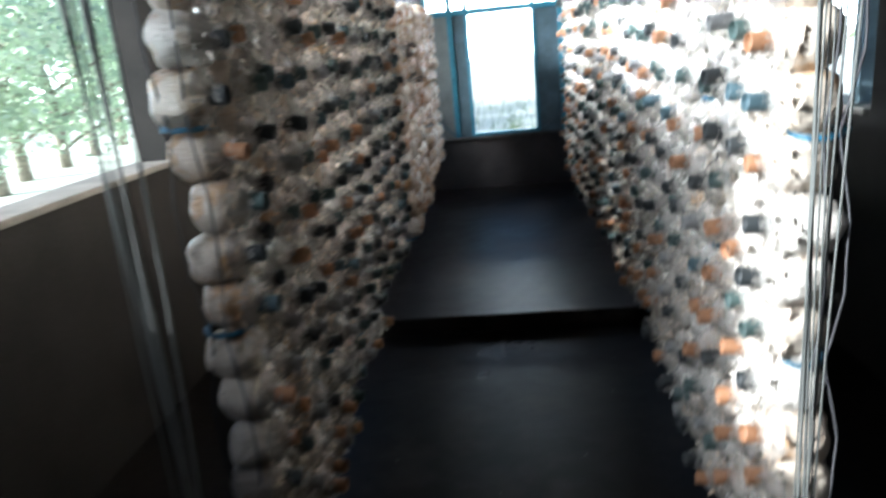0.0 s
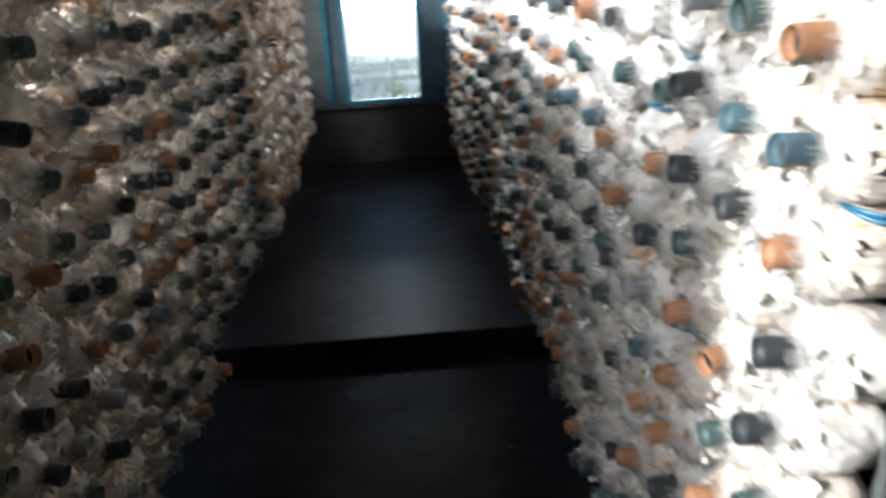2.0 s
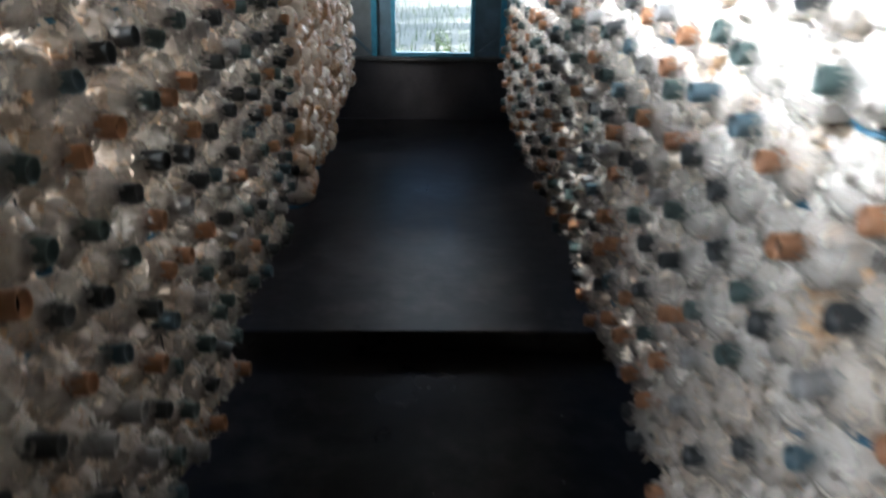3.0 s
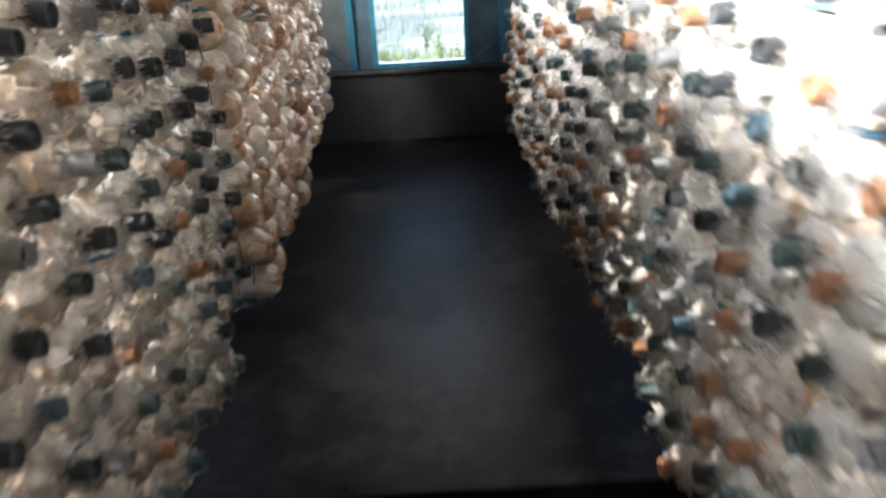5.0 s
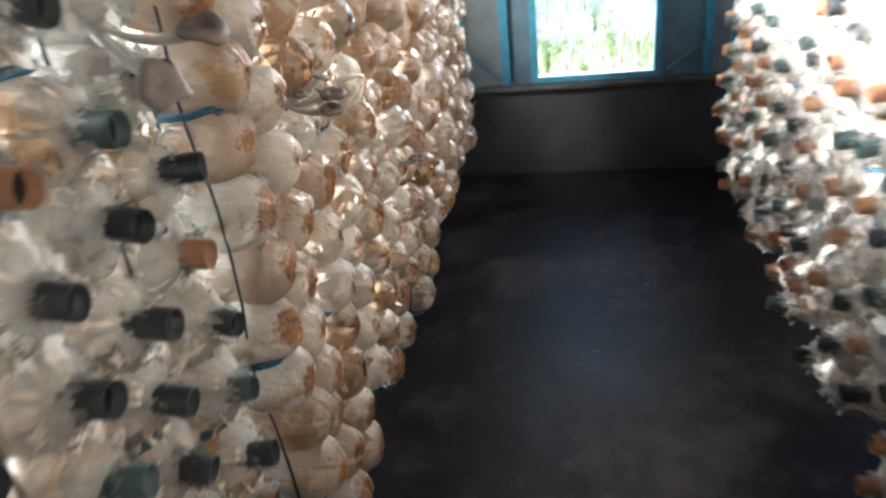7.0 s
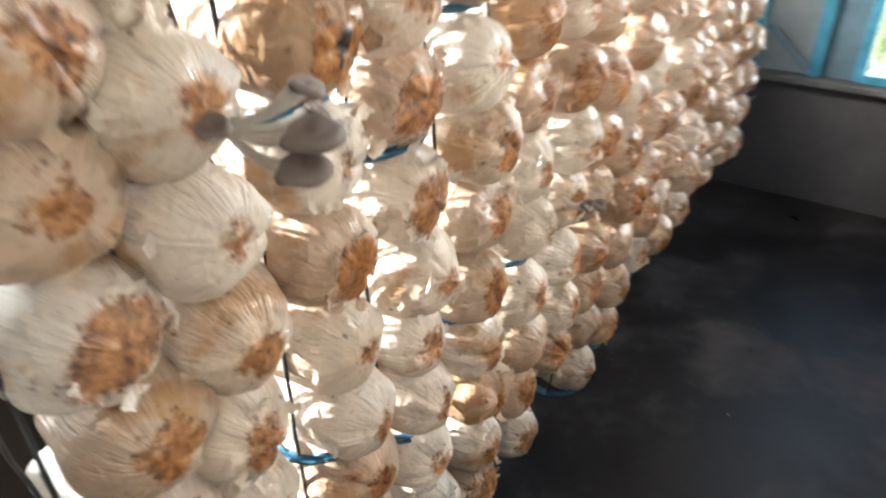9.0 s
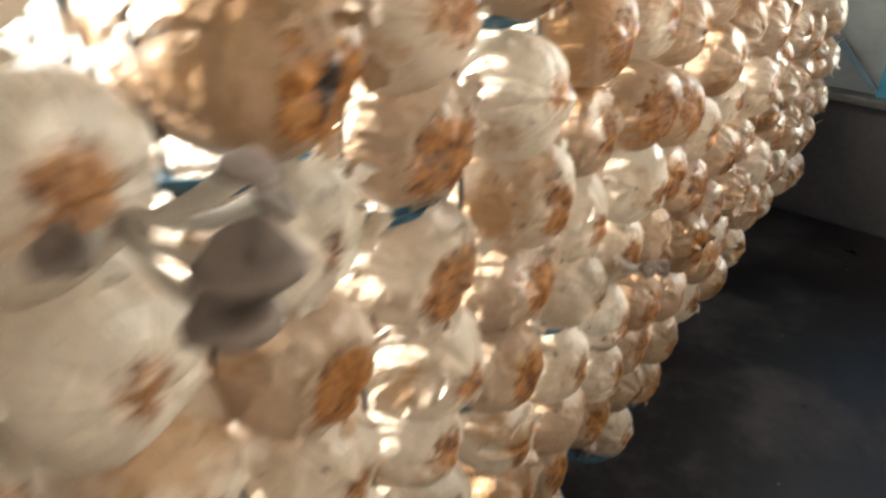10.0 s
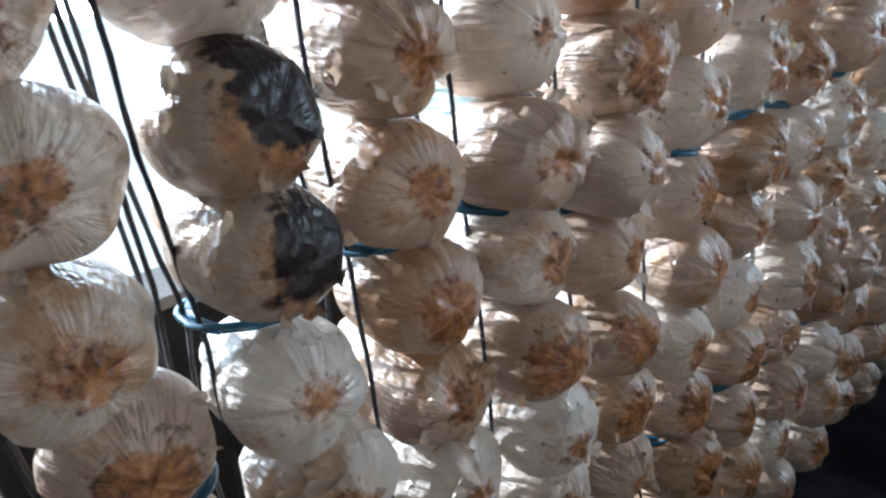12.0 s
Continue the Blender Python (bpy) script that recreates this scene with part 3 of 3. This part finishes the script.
# the long row along the east side, pipe ends towards the walkway
for j in range(34):
    y = 2.035 + 0.155 * j
    low = 10 if y < 3.0 else (9 if j % 3 or y < 4.0 else 8)
    drop = max(0.0, min(1.0, (4.2 - y) / 1.2)) * 0.055
    bag_column("neck", 0.49, y, -1, (1, 2, 1, 0)[j % 4], TOP_ROW, low, "hanging stack of white plastic mushroom bags with pipe necks",
               "bag stacks along the east side", 2000 + j, lift=-0.060 - drop + 0.02 * ((j * 7) % 5 - 2) / 2, terracotta=0.16)
# pipe colours by row in the stacks at the end of the first row: 0 charcoal, 1 green-grey, 2 terracotta
SEEN_PIPES = {18: {-1: 0, 0: 0, 1: 0, 2: 0, 3: 2, 4: 0, 5: 1}, 17: {-1: 0, 0: 0, 1: 1, 2: 0, 3: 0, 4: 0, 5: 0}, 16: {-1: 1, 0: 0, 1: 2, 2: 0, 3: 0, 4: 1, 5: 0},
              15: {0: 0, 1: 0, 2: 0, 3: 0, 4: 2}, 14: {1: 0, 2: 0, 3: 0}}
# the first row along the west side, pipe ends towards the walkway
for j in range(19):
    y = 4.675 - 0.1425 * (18 - j)
    bag_column("neck", -0.632, y, 1, (1, 0, 1, 2)[j % 4], -2, 11 if y < 2.9 else (10 if y < 3.6 else (9 if y < 4.45 else 8)), "hanging stack of grey-white mushroom bags with pipe necks",
               "first bag stacks along the west side", 3000 + j, lift={18: 0.012, 17: -0.012, 16: -0.024, 15: -0.006}.get(j, 0.02 * ((j * 7) % 5 - 2) / 2), aged=0.4 if j < 18 else 0.1, pipes=SEEN_PIPES.get(j, {}))
# the second row along the west side, closed brown-stained ends towards the walkway
MOULDY = {4: (0, 1), 2: (1, 7), 8: (6,), 11: (5,)}
LIFTS = {0: 0.038, 1: -0.043, 2: -0.035, 3: -0.017, 4: -0.004, 5: 0.013, 6: 0.006, 7: -0.046}
BROWN = {5: (2, 3), 6: (3,), 7: (2, 4), 9: (3,)}
for j in range(16):
    y = 5.485 + 0.158 * (j - 4) + (0.045 if j == 0 else 0)
    bag_column("end", -0.645, y, 1, 1 if j != 3 else 2, -2, 9 if j % 3 and j < 10 else 8, "hanging stack of mushroom bags with brown-stained ends",
               "second bag stacks along the west side", 4000 + j, MOULDY.get(j, ()), lift=LIFTS.get(j, 0.02 * ((j * 7) % 5 - 2) / 2), old=BROWN.get(j, ()), aged=0.2 if j > 6 else 0.0)


def loose_cords(name, x, y, count, spread, low, label, seed):
    """Empty cords that hang from the ceiling beside the first column, knotted together near their ends."""
    rr = random.Random(seed)
    thing = tagged(new(name), label, "rope")
    thing.location = (x, y, ROOF)
    for i in range(count):
        ax, ay = rr.uniform(-spread, spread), rr.uniform(-0.5, 0.5) * spread
        bx, by = rr.uniform(-0.25, 0.25) * spread, rr.uniform(-0.2, 0.2) * spread
        length, sway = ROOF - low + rr.uniform(-0.12, 0.1), rr.uniform(0, 6)
        pts = []
        for s in range(32):
            f = s / 32
            pts.append((ax + (bx - ax) * f + 0.006 * math.sin(7 * f + sway), ay + (by - ay) * f + 0.006 * math.sin(5 * f + sway * 2), -length * f))
        v, f = tube(pts, rr.choice((0.002, 0.0028, 0.004)), 6, twist=0.5)
        put_mesh("cord", v, f, M_ROPE_P, thing)
    return thing


loose_cords("rope_bundle", -0.80, 1.80, 8, 0.11, 0.35, "bundle of loose grey nylon cords beside the bags", 61)
loose_cords("rope_bundle", 0.585, 1.86, 8, 0.060, 0.02, "bundle of loose grey nylon cords beside the bags", 62)


def oyster_cluster(base, heads, label, seed):
    """Mushrooms that sprout from one opening: curved stems that widen into shell-shaped caps."""
    rr = random.Random(seed)
    thing = tagged(new("oyster_mushroom_cluster"), label, "mushrooms")
    thing.location = base
    for (dx, dy, dz), size, (nx, ny, nz) in heads:
        end, up = Vector((dx, dy, dz)), Vector((nx, ny, nz)).normalized()
        sag = Vector((0, 0, -0.012))
        pts = [end * f + sag * math.sin(f * 3.1) - up * 0.004 * f for f in (0, 0.2, 0.4, 0.6, 0.8, 1.0)]
        v, f = tube(pts, 1.0, 8)
        for i, q in enumerate(v):
            c = pts[i // 8]
            v[i] = c + (q - c) * (0.0035 + 0.0045 * (i // 8 / 5) ** 2)
        stem = put_mesh("stem", v, f, M_STEM, thing)
        side = up.orthogonal().normalized()
        fwd = up.cross(side)
        out = (end - up * end.dot(up)).normalized()
        verts, faces, seg = [], [], 18
        for ring, (r, h) in enumerate(((0.02, 0.0), (0.35, 0.004), (0.7, 0.006), (0.93, 0.003), (1.0, -0.003), (0.9, -0.005), (0.5, -0.004), (0.1, -0.006))):
            for s in range(seg):
                a = 2 * math.pi * s / seg
                w = r * size * (1 + 0.10 * math.sin(3 * a + seed) + 0.06 * math.sin(5 * a + dx * 90))
                verts.append(end + out * size * 0.35 + (side * math.cos(a) + fwd * math.sin(a)) * w + up * (h * size / 0.025 + 0.10 * size * r * r * math.sin(2 * a)))
        for i in range(7):
            for s in range(seg):
                t = (s + 1) % seg
                faces.append((i * seg + s, i * seg + t, (i + 1) * seg + t, (i + 1) * seg + s))
        put_mesh("cap", verts, faces, M_CAP, stem, "grey-beige shell-shaped cap")
    return thing


oyster_cluster((-0.632, 4.56, 1.545), (((0.095, 0.045, -0.020), 0.030, (0.3, -0.25, 0.9)), ((0.095, -0.050, -0.050), 0.026, (0.75, -0.55, 0.25)),
                                       ((0.060, 0.085, -0.030), 0.015, (0.2, 0.1, 0.95)), ((0.070, 0.020, -0.075), 0.017, (0.6, 0.2, 0.5))),
               "grey oyster mushrooms sprouting from a pipe neck", 5)
oyster_cluster((-0.650, 5.025, 1.322), (((0.092, 0.010, 0.006), 0.024, (0.12, -0.15, 0.95)), ((0.090, 0.000, -0.018), 0.022, (0.16, -0.2, 0.95)),
                                        ((0.070, 0.035, 0.032), 0.015, (0.3, 0.1, 0.9)), ((0.060, -0.045, 0.026), 0.013, (0.3, -0.3, 0.85)), ((0.055, 0.060, 0.0), 0.013, (0.4, 0.4, 0.7))),
               "grey oyster mushrooms sprouting from a torn bag", 9)
oyster_cluster((-0.640, 5.70, 0.95), (((0.060, 0.010, 0.0), 0.014, (0.4, -0.3, 0.8)), ((0.055, -0.025, 0.015), 0.012, (0.5, -0.5, 0.6)), ((0.050, 0.030, -0.012), 0.012, (0.4, 0.3, 0.7))),
               "small grey oyster mushrooms on a bag end", 12)


# ---- outside ----
gm = bmesh.new()
bmesh.ops.create_grid(gm, x_segments=60, y_segments=60, size=600)
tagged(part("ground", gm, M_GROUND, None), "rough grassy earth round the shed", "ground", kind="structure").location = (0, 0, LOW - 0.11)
GZ = LOW - 0.11


def grass(x0, x1, y0, y1, count, tall, seed):
    rr = random.Random(seed)
    verts, faces = [], []
    for _ in range(count):
        x, y, h = rr.uniform(x0, x1), rr.uniform(y0, y1), tall * rr.uniform(0.3, 1.0) ** 1.5
        a, bend, w = rr.uniform(0, 6.28), rr.uniform(0.05, 0.4) * h, rr.uniform(0.004, 0.009)
        c, s = math.cos(a), math.sin(a)
        i = len(verts)
        for f in (0, 0.5, 1):
            px, py = x + c * bend * f * f, y + s * bend * f * f
            ww = w * (1 - f * 0.9)
            verts += [(px - s * ww, py + c * ww, GZ + h * f), (px + s * ww, py - c * ww, GZ + h * f)]
        faces += [(i, i + 1, i + 3, i + 2), (i + 2, i + 3, i + 5, i + 4)]
    return tagged(put_mesh("grass", verts, faces, M_GRASS), "low sunlit grass outside the end window", "grass", kind="stuff")


grass(-2.5, 2.5, 9.2, 12.6, 4500, 0.27, 71)
grass(-4.0, 4.0, 12.6, 22.0, 2200, 0.34, 72)


def weed(x, y, tall, seed):
    """A leafy weed: a few thin stems set with broad leaves."""
    rr = random.Random(seed)
    thing = tagged(new("weed"), "sunlit leafy green weed on the pale earth", "plant", "weeds outside the window")
    thing.location = (x, y, GZ)
    lv, lf = [], []
    for _ in range(rr.randint(5, 8)):
        a, lean = rr.uniform(0, 6.28), rr.uniform(0.1, 0.5)
        h = tall * rr.uniform(0.6, 1.0)
        pts = [Vector((math.cos(a) * lean * h * f * f, math.sin(a) * lean * h * f * f, h * f)) for f in (0, 0.3, 0.6, 0.85, 1.0)]
        v, f = tube(pts, 0.004, 5)
        put_mesh("stem", v, f, M_GRASS, thing)
        for _ in range(16):
            k = rr.uniform(0.2, 1.0)
            p = Vector((math.cos(a) * lean * h * k * k, math.sin(a) * lean * h * k * k, h * k))
            d = Vector((rr.gauss(0, 1), rr.gauss(0, 1), rr.uniform(-0.2, 0.5))).normalized()
            u = d.cross(Vector((0, 0, 1))).normalized()
            s = rr.uniform(0.03, 0.075)
            i = len(lv)
            lv += [p, p + d * s * 0.5 + u * s * 0.3 + Vector((0, 0, 0.010)), p + d * s - Vector((0, 0, 0.012)), p + d * s * 0.5 - u * s * 0.3 + Vector((0, 0, 0.010)), p + d * s * 0.5]
            lf += [(i, i + 1, i + 4), (i + 1, i + 2, i + 4), (i + 2, i + 3, i + 4), (i + 3, i, i + 4)]
    put_mesh("leaves", lv, lf, M_LEAF, thing)


for i, (x, y, h) in enumerate(((0.42, 9.9, 0.75), (-0.05, 10.3, 0.45), (-0.45, 10.8, 0.55), (0.20, 11.4, 0.6), (0.75, 11.0, 0.9), (-0.75, 12.0, 0.6), (0.05, 12.8, 0.5))):
    weed(x, y, h, 140 + i)

# glowing backdrop added for the overbright distance; also lights the room through the windows
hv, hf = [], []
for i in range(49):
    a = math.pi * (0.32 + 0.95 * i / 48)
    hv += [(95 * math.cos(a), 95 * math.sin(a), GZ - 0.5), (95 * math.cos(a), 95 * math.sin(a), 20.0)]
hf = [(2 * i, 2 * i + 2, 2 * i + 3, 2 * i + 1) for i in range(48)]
tagged(put_mesh("backdrop", hv, hf, M_BACKDROP_GLOW), "added glowing backdrop in place of the bright distance", "backdrop", kind="structure")


def tree(x, y, tall, seed, leaf=None, full=1):
    """A tapered trunk with limbs under a crown of many small leaves in uneven clumps."""
    rr = random.Random(seed)
    thing = tagged(new("tree"), "leafy green tree standing outside the shed", "tree")
    thing.location = (x, y, GZ)
    verts, faces = [], []
    tips = []

    def limb(points, r0, r1):
        n = len(points)
        v, f = tube(points, 1.0, 7)
        for i, q in enumerate(v):
            ring = i // 7
            centre = Vector(points[ring])
            v[i] = centre + (q - centre) * (r0 + (r1 - r0) * ring / (n - 1))
        faces.extend(tuple(a + len(verts) for a in face) for face in f)
        verts.extend(v)

    limb([(0.05 * math.sin(i), 0.04 * math.cos(i * 2), tall * 0.62 * i / 5) for i in range(6)], 0.14, 0.07)
    for i in range(11):
        a, z = i * 2.4 + rr.uniform(-0.4, 0.4), tall * rr.uniform(0.06, 0.6)
        ln = tall * rr.uniform(0.2, 0.36)
        end = Vector((math.cos(a) * ln, math.sin(a) * ln, z + ln * rr.uniform(0.3, 0.8)))
        limb([Vector((0, 0, z)).lerp(end, f) + Vector((0, 0, 0.08 * math.sin(3 * f))) for f in (0, 0.35, 0.7, 1)], 0.05, 0.014)
        tips += [end, Vector((0, 0, z)).lerp(end, 0.65)]
    put_mesh("trunk", verts, faces, M_BARK, thing)
    lv, lf = [], []
    for tip in tips:
        for _ in range(rr.randint(130, 240) * full):
            p = tip + Vector((rr.gauss(0, 0.34), rr.gauss(0, 0.34), rr.gauss(0, 0.26)))
            d = Vector((rr.gauss(0, 1), rr.gauss(0, 1), rr.gauss(0, 0.6))).normalized()
            u = d.orthogonal().normalized()
            s = rr.uniform(0.05, 0.11)
            i = len(lv)
            lv += [p - d * s, p + u * s * 0.42, p + d * s, p - u * s * 0.42]
            lf.append((i, i + 1, i + 2, i + 3))
    put_mesh("crown", lv, lf, leaf or M_LEAF, thing)


for i, (x, y, h) in enumerate(((6.4, 7.2, 4.6), (7.0, 10.5, 5.0))):
    tree(x, y, h, 80 + i)
# west trees, whose leaf colour carries the outdoor glare
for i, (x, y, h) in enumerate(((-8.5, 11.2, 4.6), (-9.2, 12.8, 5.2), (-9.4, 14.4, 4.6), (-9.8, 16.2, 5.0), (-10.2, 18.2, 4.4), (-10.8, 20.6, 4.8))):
    tree(x, y, h, 180 + i, M_LEAF_GLARE, 1)


def crumbs():
    """Bits of film and husk dropped on the floor."""
    rr = random.Random(91)
    verts, faces = [], []
    for _ in range(26):
        y = rr.uniform(1.2, 7.7)
        x, z, s = rr.uniform(-0.6, 0.5), (0.0 if y > STEP + 0.03 else LOW), rr.uniform(0.002, 0.006)
        i = len(verts)
        for k in range(5):
            a = k * 1.257 + rr.uniform(-0.3, 0.3)
            verts.append((x + s * rr.uniform(0.5, 1.2) * math.cos(a), y + s * rr.uniform(0.5, 1.2) * math.sin(a), z + 0.0006))
        verts.append((x, y, z + s * 0.7))
        faces += [(i + k, i + (k + 1) % 5, i + 5) for k in range(5)]
    tagged(put_mesh("floor_crumbs", verts, faces, M_SILL, smooth=False), "small pale crumbs scattered over the floor", "debris", kind="stuff")


crumbs()
